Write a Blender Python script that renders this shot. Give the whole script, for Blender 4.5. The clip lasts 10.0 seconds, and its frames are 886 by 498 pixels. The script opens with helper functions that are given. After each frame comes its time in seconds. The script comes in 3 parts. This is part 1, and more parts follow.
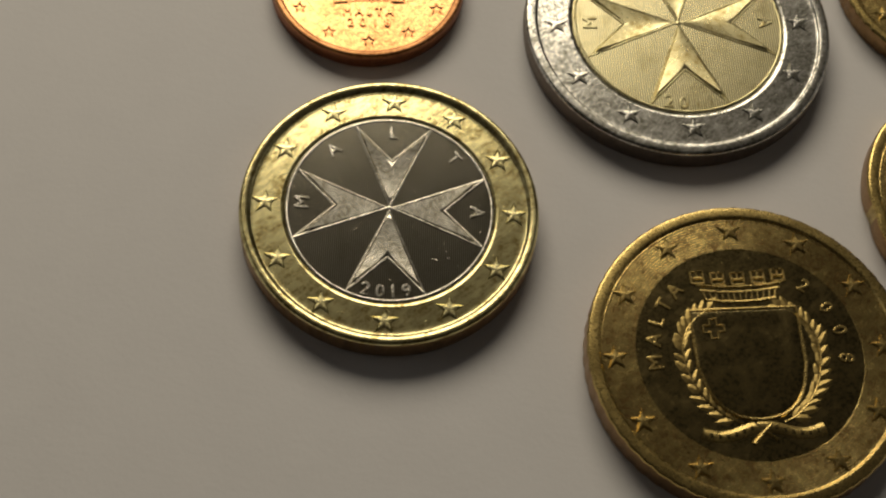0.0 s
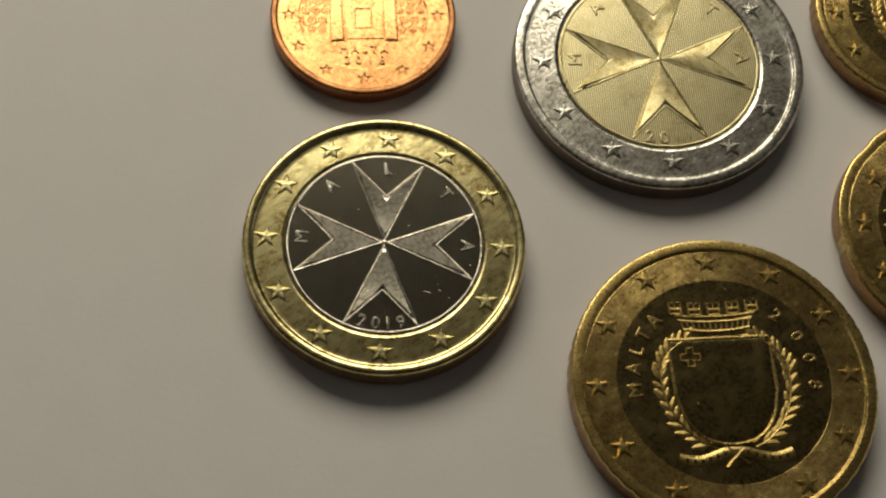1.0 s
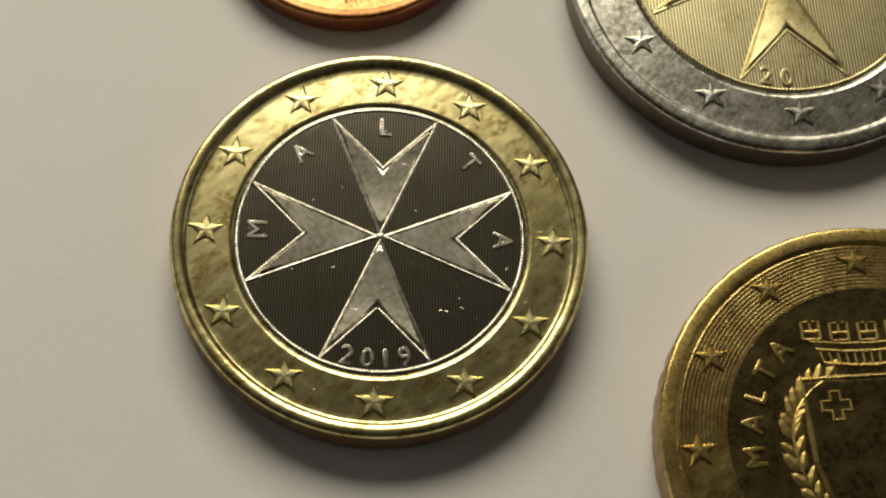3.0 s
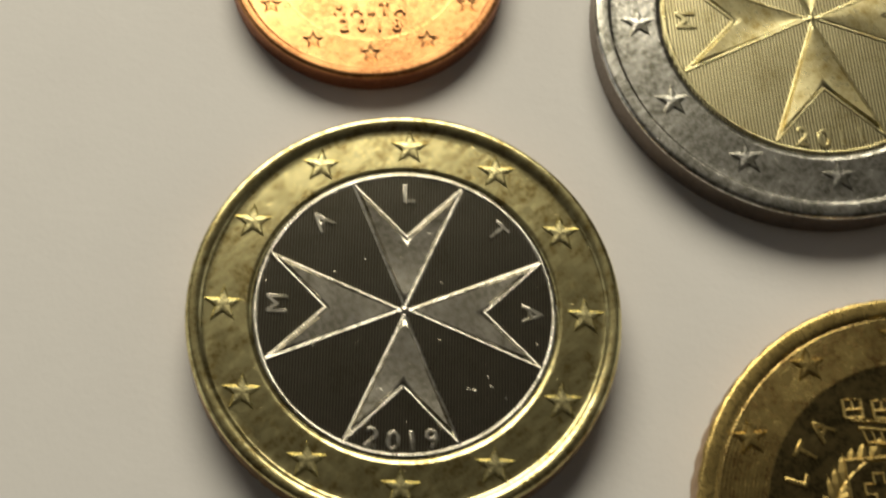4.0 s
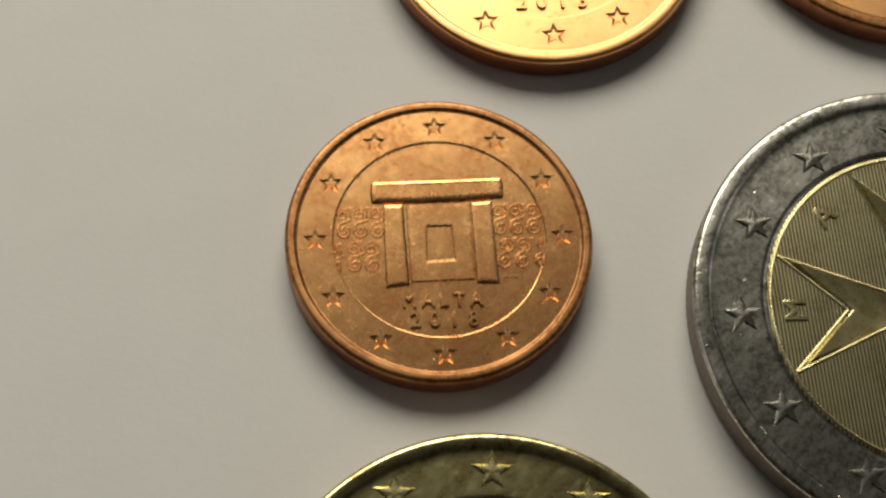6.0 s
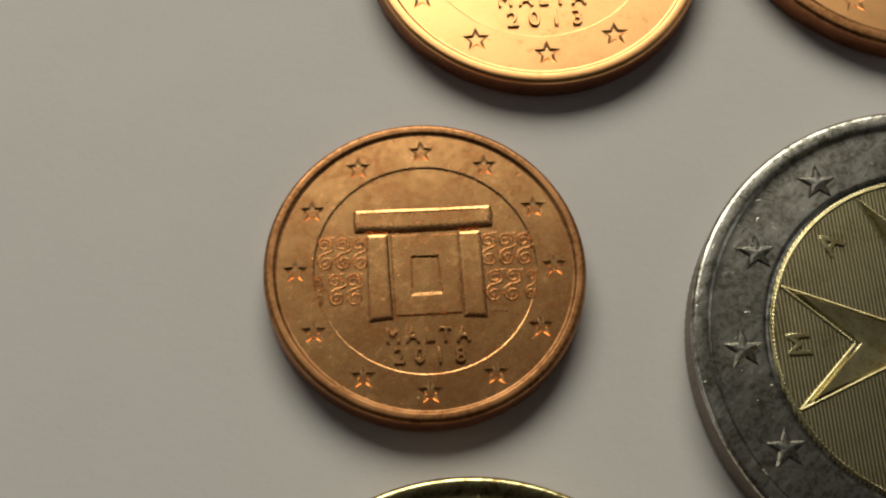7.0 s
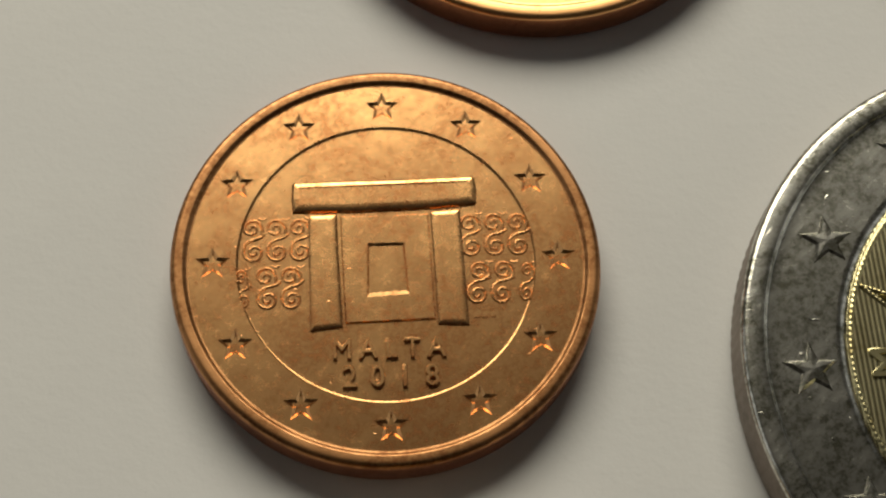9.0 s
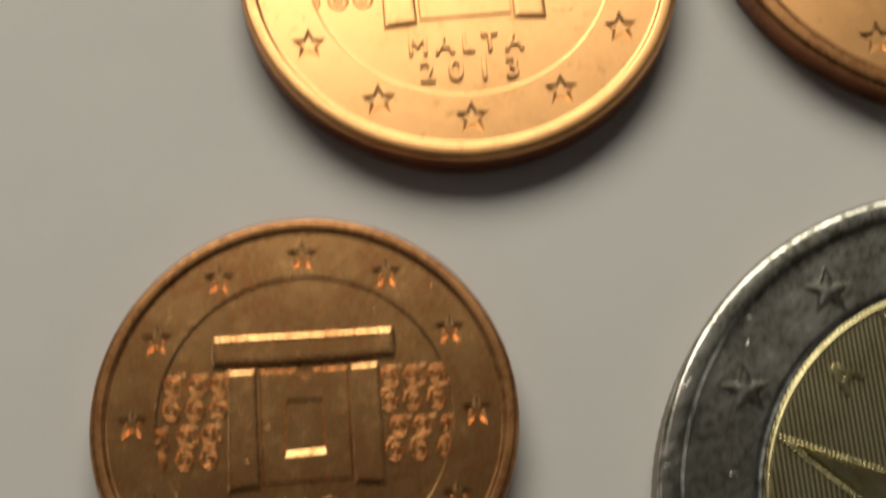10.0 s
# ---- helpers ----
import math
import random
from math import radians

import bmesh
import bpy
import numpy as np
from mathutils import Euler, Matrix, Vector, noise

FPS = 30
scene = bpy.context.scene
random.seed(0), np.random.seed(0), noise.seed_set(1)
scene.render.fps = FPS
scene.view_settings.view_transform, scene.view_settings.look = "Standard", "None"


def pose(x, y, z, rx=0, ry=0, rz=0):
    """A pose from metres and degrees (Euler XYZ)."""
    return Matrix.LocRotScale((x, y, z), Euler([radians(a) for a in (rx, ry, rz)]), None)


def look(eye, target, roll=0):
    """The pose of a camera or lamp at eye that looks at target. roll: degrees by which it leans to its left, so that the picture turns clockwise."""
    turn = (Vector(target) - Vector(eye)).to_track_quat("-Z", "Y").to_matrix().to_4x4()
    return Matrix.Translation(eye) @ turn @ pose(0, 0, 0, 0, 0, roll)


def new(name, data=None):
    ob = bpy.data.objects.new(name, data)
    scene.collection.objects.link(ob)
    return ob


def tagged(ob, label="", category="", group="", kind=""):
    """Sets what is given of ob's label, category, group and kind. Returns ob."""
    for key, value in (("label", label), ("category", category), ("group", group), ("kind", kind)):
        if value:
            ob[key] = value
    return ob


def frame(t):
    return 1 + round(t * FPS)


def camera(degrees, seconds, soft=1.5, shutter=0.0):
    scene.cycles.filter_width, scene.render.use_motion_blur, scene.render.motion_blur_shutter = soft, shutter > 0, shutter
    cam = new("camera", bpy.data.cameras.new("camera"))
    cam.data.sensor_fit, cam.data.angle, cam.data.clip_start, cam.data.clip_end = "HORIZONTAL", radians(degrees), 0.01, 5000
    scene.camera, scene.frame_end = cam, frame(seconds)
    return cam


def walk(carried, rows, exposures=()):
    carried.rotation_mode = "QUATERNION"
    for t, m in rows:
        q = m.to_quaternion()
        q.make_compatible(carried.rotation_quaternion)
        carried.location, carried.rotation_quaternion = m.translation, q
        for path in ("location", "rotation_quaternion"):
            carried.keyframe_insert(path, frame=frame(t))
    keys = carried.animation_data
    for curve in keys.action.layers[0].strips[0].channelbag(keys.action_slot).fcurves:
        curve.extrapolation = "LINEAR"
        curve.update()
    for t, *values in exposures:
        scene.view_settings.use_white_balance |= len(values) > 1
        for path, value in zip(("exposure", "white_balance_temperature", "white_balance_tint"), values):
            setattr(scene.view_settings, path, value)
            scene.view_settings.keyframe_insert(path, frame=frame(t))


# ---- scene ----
WALK = [
    (0.0, -2.44, -58.81, 108.37, 27.48, -3.86, 0.58),
    (0.5, -4.25, -59.86, 115.50, 26.64, -4.22, 0.15),
    (1.0, -2.64, -55.87, 117.59, 25.59, -3.90, 0.46),
    (1.2, -3.18, -58.08, 119.02, 25.69, -3.73, 0.19),
    (1.5, -4.43, -58.53, 118.92, 25.69, -3.91, -0.14),
    (2.0, -4.45, -58.19, 121.87, 25.50, -3.94, -0.05),
    (2.2, -2.77, -48.38, 102.79, 25.10, -3.85, 0.06),
    (3.3, -0.31, -34.76, 80.90, 23.23, -2.78, 0.40),
    (3.5, -0.33, -34.05, 80.48, 23.09, -2.79, 0.34),
    (4.0, -2.73, -29.44, 80.25, 22.90, -3.49, 0.03),
    (4.5, -6.55, -23.37, 79.50, 23.13, -3.83, 0.07),
    (5.0, -5.53, -18.89, 77.03, 23.16, -3.66, 0.11),
    (5.5, -3.85, -14.67, 76.06, 23.23, -3.47, 0.02),
    (6.0, -6.71, -11.13, 77.42, 23.46, -3.32, -0.15),
    (6.2, -6.60, -10.31, 77.71, 23.48, -3.03, -0.03),
    (7.3, -2.67, -5.06, 70.39, 23.00, -2.02, 0.04),
    (7.5, -1.95, -2.89, 66.05, 22.94, -2.01, 0.00),
    (8.0, -3.42, -2.03, 58.35, 23.32, -2.56, 0.06),
    (8.5, -2.25, -0.67, 55.98, 23.50, -2.63, 0.06),
    (9.0, -2.51, -0.84, 56.39, 23.49, -2.41, 0.12),
    (9.5, -1.93, 0.20, 56.28, 23.11, -2.15, 0.12),
    (9.7, -1.19, 1.52, 57.30, 22.63, -1.95, 0.06),
    (9.8, -0.16, 3.00, 57.86, 22.10, -1.81, -0.07),
    (9.9, 1.07, 4.71, 58.52, 21.57, -1.44, -0.10),
    (10.0, 1.98, 7.06, 59.67, 21.02, -0.83, -0.16),
]
cam = camera(31.56, 10.0, soft=2.2, shutter=0.35)
EXPOSURES = [(0.0, -0.57, 6700, 12.0), (1.0, -0.4, 6690, 9.5), (2.2, -0.35, 6680, 9.5), (3.3, 0.23, 6650, 7.0), (4.0, 0.23, 6590, 7.6), (4.5, -0.03, 6550, 8.0), (5.0, -0.14, 6420, 8.0), (6.0, -0.10, 6300, 8.0), (7.3, -0.52, 6290, 8.0), (8.0, -0.36, 6290, 8.0), (8.5, -0.16, 6280, 7.0), (9.0, -0.13, 6280, 7.0), (9.5, -0.18, 6280, 7.0), (10.0, -0.38, 6330, 8.5)]
walk(cam, [(t, pose(x / 1000, y / 1000, z / 1000, rx, ry, rz)) for t, x, y, z, rx, ry, rz in WALK], EXPOSURES)

MM = 0.001

# ---- world and light ----
world = bpy.data.worlds.new("room_air")
scene.world = world
world.use_nodes = True
world.node_tree.nodes["Background"].inputs["Color"].default_value = (1.0, 0.95, 0.88, 1)
world.node_tree.nodes["Background"].inputs["Strength"].default_value = 0.04

lamp_data = bpy.data.lights.new("desk_lamp_light", "AREA")
lamp_data.shape = "ELLIPSE"
lamp_data.size, lamp_data.size_y = 0.35, 0.22
lamp_data.energy = 1.58
lamp_data.color = (1.0, 0.905, 0.73)
lamp = new("desk_lamp_light", lamp_data)
lamp.matrix_world = look((-0.042, 0.314, 0.252), (0.01, 0.02, 0.0))

# dim fill added from both sides to lift the shadows, no source known there
for sx, watts in ((-1, 2.6), (1, 2.2)):
    fill_data = bpy.data.lights.new("side_fill_light", "AREA")
    fill_data.shape = "RECTANGLE"
    fill_data.size, fill_data.size_y = 1.4, 1.2
    fill_data.energy = watts
    fill_data.color = (1.0, 0.96, 0.88)
    new("side_fill_light", fill_data).matrix_world = look((sx * 2.03, 0.3, 0.75), (0, 0.3, 0.6))


# ---- materials ----
def node_mat(name):
    mat = bpy.data.materials.new(name)
    mat.use_nodes = True
    nt = mat.node_tree
    return mat, nt, nt.nodes["Principled BSDF"]


def add(nt, kind, **inputs):
    n = nt.nodes.new(kind)
    for key, value in inputs.items():
        n.inputs[key.replace("_", " ")].default_value = value
    return n


def ramp(nt, source, low, high, a, b):
    n = nt.nodes.new("ShaderNodeMapRange")
    n.inputs["From Min"].default_value = low
    n.inputs["From Max"].default_value = high
    n.inputs["To Min"].default_value = a
    n.inputs["To Max"].default_value = b
    nt.links.new(source, n.inputs["Value"])
    return n.outputs["Result"]


def coords_mm(nt):
    """Object coordinates in millimetres."""
    tc = nt.nodes.new("ShaderNodeTexCoord")
    mp = nt.nodes.new("ShaderNodeVectorMath")
    mp.operation = "SCALE"
    mp.inputs["Scale"].default_value = 1000.0
    nt.links.new(tc.outputs["Object"], mp.inputs[0])
    return mp.outputs["Vector"]


def noise_of(nt, vec, scale, detail=4.0, rough=0.6, stretch=None):
    if stretch:
        m = nt.nodes.new("ShaderNodeMapping")
        m.inputs["Scale"].default_value = stretch
        m.inputs["Rotation"].default_value = (0, 0, 0.5)
        nt.links.new(vec, m.inputs["Vector"])
        vec = m.outputs["Vector"]
    n = add(nt, "ShaderNodeTexNoise", Scale=scale, Detail=detail, Roughness=rough)
    nt.links.new(vec, n.inputs["Vector"])
    return n.outputs["Fac"]


def mix_col(nt, fac, a, b):
    n = nt.nodes.new("ShaderNodeMix")
    n.data_type = "RGBA"
    n.inputs[6].default_value = (*a, 1)
    n.inputs[7].default_value = (*b, 1)
    nt.links.new(fac, n.inputs[0])
    return n.outputs[2]


def mul(nt, a, b):
    n = nt.nodes.new("ShaderNodeMath")
    n.operation = "MULTIPLY"
    for s, v in zip(n.inputs, (a, b)):
        if isinstance(v, float):
            s.default_value = v
        else:
            nt.links.new(v, s)
    return n.outputs[0]


def metal(name, clean, tarnish, rough=0.24, spread=0.14, stain=0.45, grooves=None, pitch=0.25, depth=0.008, wear=0.004, nicks=0.004, gain=0.082, fade=0.28, hair=0.0, streak=0.0, pits=0.0, groove_shade=0.0):
    """Coin metal: clean and tarnished tone in blotches, fine scratches, small dents; grooves 'lines' or 'rings'."""
    mat, nt, bsdf = node_mat(name)
    vec = coords_mm(nt)
    blotch = noise_of(nt, vec, 0.45, 5.0, 0.62)
    if streak:
        # wiped-on dirt in slanting strokes
        slant = nt.nodes.new("ShaderNodeMapping")
        slant.vector_type = "TEXTURE"
        slant.inputs["Scale"].default_value = (1.5, 0.55, 1.0)
        slant.inputs["Rotation"].default_value = (0, 0, 0.75)
        nt.links.new(vec, slant.inputs["Vector"])
        strokes = noise_of(nt, slant.outputs["Vector"], 1.0, 5.0, 0.68)
        both = nt.nodes.new("ShaderNodeMix")
        both.inputs[0].default_value = streak
        nt.links.new(blotch, both.inputs[2])
        nt.links.new(strokes, both.inputs[3])
        blotch = both.outputs[0]
    speck = noise_of(nt, vec, 3.0, 4.0, 0.72)
    dirt = ramp(nt, blotch, stain - 0.06, stain + fade, 0.0, 1.0)
    fine = ramp(nt, speck, 0.40, 0.60, 0.2, 1.0)
    fac = mul(nt, dirt, fine)
    if pits:
        # small dark spots of corrosion
        spot = ramp(nt, noise_of(nt, vec, 1.5, 3.0, 0.55), 0.62, 0.68, 0.0, pits)
        worst = nt.nodes.new("ShaderNodeMath")
        worst.operation = "MAXIMUM"
        nt.links.new(fac, worst.inputs[0])
        nt.links.new(spot, worst.inputs[1])
        fac = worst.outputs[0]
    tone = mix_col(nt, fac, clean, tarnish)
    nt.links.new(tone, bsdf.inputs["Base Color"])
    bsdf.inputs["Metallic"].default_value = 1.0
    nt.links.new(ramp(nt, speck, 0.3, 0.75, rough - spread * 0.4, rough + spread), bsdf.inputs["Roughness"])
    dents = noise_of(nt, vec, 1.6, 3.0, 0.5)
    scratch = noise_of(nt, vec, 1.2, 3.0, 0.6, (1.2, 14.0, 1.0))
    bump = add(nt, "ShaderNodeBump", Strength=1.0, Distance=wear * MM)
    nt.links.new(dents, bump.inputs["Height"])
    b2 = add(nt, "ShaderNodeBump", Strength=1.0, Distance=wear * 0.5 * MM)
    nt.links.new(scratch, b2.inputs["Height"])
    nt.links.new(bump.outputs["Normal"], b2.inputs["Normal"])
    nick = ramp(nt, noise_of(nt, vec, 2.1, 2.0, 0.5, (1.0, 2.6, 1.0)), 0.74, 0.80, 0.0, 1.0)
    b4 = add(nt, "ShaderNodeBump", Strength=1.0, Distance=nicks * MM)
    nt.links.new(nick, b4.inputs["Height"])
    nt.links.new(b2.outputs["Normal"], b4.inputs["Normal"])
    last = b4
    if hair:
        # sparse hairline scratches in two directions
        for stretch, turn in (((0.5, 9.0, 0.5), 0.9), ((7.0, 0.45, 0.5), 0.3)):
            line = ramp(nt, noise_of(nt, vec, 0.9 + turn * 0.3, 2.0, 0.5, stretch), 0.70, 0.77, 0.0, 1.0)
            b5 = add(nt, "ShaderNodeBump", Strength=1.0, Distance=hair * MM)
            nt.links.new(line, b5.inputs["Height"])
            nt.links.new(last.outputs["Normal"], b5.inputs["Normal"])
            last = b5
    if grooves:
        wv = nt.nodes.new("ShaderNodeTexWave")
        if grooves == "rings":
            wv.wave_type, wv.rings_direction = "RINGS", "Z"
        else:
            wv.bands_direction = "X"
        wv.inputs["Scale"].default_value = 0.314 / pitch
        wv.inputs["Distortion"].default_value = 0.15
        nt.links.new(vec, wv.inputs["Vector"])
        if grooves == "lines":
            worn = ramp(nt, wv.outputs["Fac"], 0.6, 0.95, rough, rough + gain)
            nt.links.new(worn, bsdf.inputs["Roughness"])
            # dark grooves and bright crests put into the colour, in place of reflections
            lines = nt.nodes.new("ShaderNodeMix")
            lines.data_type = "RGBA"
            lines.inputs[6].default_value = (*[0.3 * c for c in tarnish], 1)
            nt.links.new(ramp(nt, wv.outputs["Fac"], 0.25, 0.75, groove_shade, 1.0), lines.inputs[0])
            nt.links.new(tone, lines.inputs[7])
            nt.links.new(lines.outputs[2], bsdf.inputs["Base Color"])
        b3 = add(nt, "ShaderNodeBump", Strength=1.0, Distance=depth * MM)
        nt.links.new(wv.outputs["Fac"], b3.inputs["Height"])
        nt.links.new(last.outputs["Normal"], b3.inputs["Normal"])
        last = b3
    nt.links.new(last.outputs["Normal"], bsdf.inputs["Normal"])
    return mat


GOLD, GOLD_OLD = (0.79, 0.715, 0.37), (0.36, 0.28, 0.11)
SILVER = (0.81, 0.795, 0.73)
COPPER, COPPER_OLD = (0.89, 0.495, 0.205), (0.54, 0.24, 0.09)
BRASS, BRASS_OLD = (0.74, 0.565, 0.21), (0.30, 0.215, 0.075)

m_gold_ring = metal("gold_ring", GOLD, (0.29, 0.215, 0.07), 0.22, 0.06, 0.50, wear=0.003, fade=0.06, hair=0.0014, streak=0.6)
m_gold_raised = metal("gold_raised", GOLD, GOLD_OLD, 0.24, 0.1, 0.58)
m_silver_field = metal("silver_striated", (0.58, 0.54, 0.42), (0.42, 0.38, 0.27), 0.085, 0.03, 0.45, "lines", 0.157, 0.006, wear=0.001, gain=0.125, groove_shade=0.2)
m_silver_frost = metal("silver_frosted", (0.72, 0.69, 0.60), (0.32, 0.30, 0.23), 0.232, 0.05, 0.48, wear=0.002, fade=0.07, streak=0.4)
m_silver_ring = metal("silver_ring", SILVER, (0.20, 0.195, 0.15), 0.24, 0.06, 0.465, wear=0.004, nicks=0.010, fade=0.05, hair=0.0014, streak=0.5)
m_gold_field = metal("gold_striated", (0.82, 0.75, 0.45), GOLD_OLD, 0.27, 0.06, 0.53, "lines", 0.19, 0.0035, wear=0.002, gain=0.06, groove_shade=0.45)
m_gold_frost = metal("gold_frosted", (0.64, 0.58, 0.33), GOLD_OLD, 0.28, 0.06, 0.52, wear=0.002, fade=0.08, streak=0.4)
m_brass_rings = metal("brass_ringed", BRASS, (0.25, 0.155, 0.055), 0.245, 0.08, 0.46, wear=0.003, fade=0.07, streak=0.3)
m_brass_field = metal("brass_field", (0.62, 0.48, 0.20), (0.13, 0.105, 0.045), 0.18, 0.09, 0.45, wear=0.005, fade=0.07, hair=0.0016, streak=0.4)
m_brass_leaf = metal("brass_leaf", (0.44, 0.325, 0.115), (0.21, 0.15, 0.055), 0.38, 0.06, 0.43)
m_brass_raised = metal("brass_raised", (0.64, 0.48, 0.175), BRASS_OLD, 0.26, 0.1, 0.48, fade=0.2)
m_copper = metal("copper", COPPER, COPPER_OLD, 0.25, 0.05, 0.46, wear=0.0018, nicks=0.004, fade=0.08, streak=0.3, pits=0.6)
m_copper_raised = metal("copper_raised", COPPER, COPPER_OLD, 0.255, 0.06, 0.46, wear=0.002, nicks=0.004, fade=0.08, streak=0.3, pits=0.6)
m_copper_matt = metal("copper_matt", (0.88, 0.48, 0.20), (0.66, 0.34, 0.13), 0.31, 0.05, 0.5, wear=0.003, streak=0.3, pits=0.8)
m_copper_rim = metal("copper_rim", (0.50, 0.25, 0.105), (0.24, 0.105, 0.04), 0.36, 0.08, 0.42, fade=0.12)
# upright edges: tarnished, and darkened further for the shade they stand in
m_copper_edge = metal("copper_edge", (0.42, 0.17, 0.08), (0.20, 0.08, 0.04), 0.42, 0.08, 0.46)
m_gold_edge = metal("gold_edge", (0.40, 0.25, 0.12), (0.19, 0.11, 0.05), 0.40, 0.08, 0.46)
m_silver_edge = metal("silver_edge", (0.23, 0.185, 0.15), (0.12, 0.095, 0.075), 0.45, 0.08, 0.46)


def plain(name, colour, other, rough, scale, bump_scale, bump_mm):
    mat, nt, bsdf = node_mat(name)
    vec = coords_mm(nt)
    nt.links.new(mix_col(nt, noise_of(nt, vec, scale, 5.0), colour, other), bsdf.inputs["Base Color"])
    bsdf.inputs["Roughness"].default_value = rough
    bump = add(nt, "ShaderNodeBump", Strength=1.0, Distance=bump_mm * MM)
    nt.links.new(noise_of(nt, vec, bump_scale, 5.0, 0.65), bump.inputs["Height"])
    nt.links.new(bump.outputs["Normal"], bsdf.inputs["Normal"])
    return mat


m_paper = plain("white_paper", (0.76, 0.755, 0.745), (0.70, 0.695, 0.69), 0.85, 0.22, 1.7, 0.022)
m_wood = plain("table_wood", (0.20, 0.12, 0.07), (0.13, 0.075, 0.04), 0.5, 0.03, 0.5, 0.05)

m_wall = plain("wall_paint", (0.42, 0.40, 0.37), (0.38, 0.36, 0.34), 0.9, 0.004, 0.2, 0.1)
m_ceiling = plain("ceiling_paint", (0.55, 0.54, 0.52), (0.5, 0.49, 0.47), 0.9, 0.004, 0.2, 0.1)
m_floor = plain("floor_boards", (0.22, 0.15, 0.09), (0.15, 0.1, 0.06), 0.5, 0.005, 0.1, 0.1)


# ---- mesh helpers (all in millimetres) ----
def to_mesh(name, bm, mat, smooth=False):
    bmesh.ops.recalc_face_normals(bm, faces=bm.faces)
    for f in bm.faces:
        f.smooth = smooth
    for v in bm.verts:
        v.co *= MM
    me = bpy.data.meshes.new(name)
    bm.to_mesh(me)
    bm.free()
    me.materials.append(mat)
    return me


def part(name, bm, mat, parent, label="", smooth=False):
    ob = new(name, to_mesh(name, bm, mat, smooth) if isinstance(bm, bmesh.types.BMesh) else bm)
    ob.parent = parent
    return tagged(ob, label)


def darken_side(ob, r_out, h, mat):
    """Gives a coin's upright edge its own duller metal: tarnish, plus shade put into the colour."""
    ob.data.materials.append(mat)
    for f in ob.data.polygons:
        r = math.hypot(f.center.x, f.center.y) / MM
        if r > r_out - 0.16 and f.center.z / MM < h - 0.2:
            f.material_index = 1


def block(bm, x0, x1, y0, y1, z0, z1):
    vs = [bm.verts.new((x, y, z)) for z in (z0, z1) for y in (y0, y1) for x in (x0, x1)]
    for a, b, c, d in ((0, 2, 3, 1), (4, 5, 7, 6), (0, 1, 5, 4), (2, 6, 7, 3), (0, 4, 6, 2), (1, 3, 7, 5)):
        bm.faces.new((vs[a], vs[b], vs[c], vs[d]))


def lathe(profile, segs=180, wobble=None, cap_bottom=False, cap_top=False):
    """Turns a profile of (radius, height) round z. wobble(angle, radius, height) gives a change of the radius."""
    bm = bmesh.new()
    rings = []
    for r, z in profile:
        ring = []
        for i in range(segs):
            a = 2 * math.pi * i / segs
            q = r + (wobble(a, r, z) if wobble else 0.0)
            ring.append(bm.verts.new((q * math.sin(a), q * math.cos(a), z)))
        rings.append(ring)
    for lo, hi in zip(rings, rings[1:]):
        for i in range(segs):
            j = (i + 1) % segs
            bm.faces.new((lo[i], hi[i], hi[j], lo[j]))
    if cap_bottom:
        bm.faces.new(rings[0])
    if cap_top:
        bm.faces.new(rings[-1])
    return bm


def round_rim(r_out, h, width, field_z, edge_bevel=0.28, steep=False):
    """Profile of a coin's edge and rim from the bottom to the field."""
    p = [(r_out - edge_bevel, 0.0), (r_out - 0.08, 0.07), (r_out, edge_bevel), (r_out, h - edge_bevel - 0.06)]
    for k in range(1, 6):
        a = k / 5 * math.pi / 2
        p.append((r_out - edge_bevel * (1 - math.cos(a)), h - edge_bevel - 0.06 + (edge_bevel + 0.06) * math.sin(a)))
    inner = r_out - width
    d = h - field_z
    soft_drop = ((0.50, 0.0), (0.40, 0.04), (0.30, 0.14), (0.20, 0.32), (0.10, 0.62), (0.03, 0.86), (-0.03, 0.96), (-0.08, 1.0))
    hard_drop = ((0.32, 0.0), (0.17, 0.0), (0.14, 0.03), (0.11, 0.12), (0.06, 0.5), (0.01, 0.88), (-0.02, 0.97), (-0.08, 1.0))
    for u, v in (hard_drop if steep else soft_drop):
        p.append((inner + u, h - d * v))
    return p


def star_points(r, inner=0.42):
    return [((r if k % 2 == 0 else r * inner) * math.sin(k * math.pi / 5), (r if k % 2 == 0 else r * inner) * math.cos(k * math.pi / 5)) for k in range(10)]


def star_mesh(name, r, height, mat):
    """A five-pointed star with ten facets; a negative height makes a sunk one."""
    bm = bmesh.new()
    base = [bm.verts.new((x, y, 0.0)) for x, y in star_points(r, 0.42 if height > 0 else 0.46)]
    drop = -0.1 if height > 0 else 0.0
    step, pull = (0.85, 0.72) if height > 0 else (1.0, 0.56)
    top = bm.verts.new((0, 0, height))
    skirt = [bm.verts.new((v.co.x * 1.06, v.co.y * 1.06, drop)) for v in base] if height > 0 else None
    mid = [bm.verts.new((v.co.x * pull, v.co.y * pull, height * step)) for v in base]
    for i in range(10):
        j = (i + 1) % 10
        bm.faces.new((mid[i], mid[j], top))
        bm.faces.new((base[i], base[j], mid[j], mid[i]))
        if skirt:
            bm.faces.new((skirt[i], skirt[j], base[j], base[i]))
    return to_mesh(name, bm, mat)


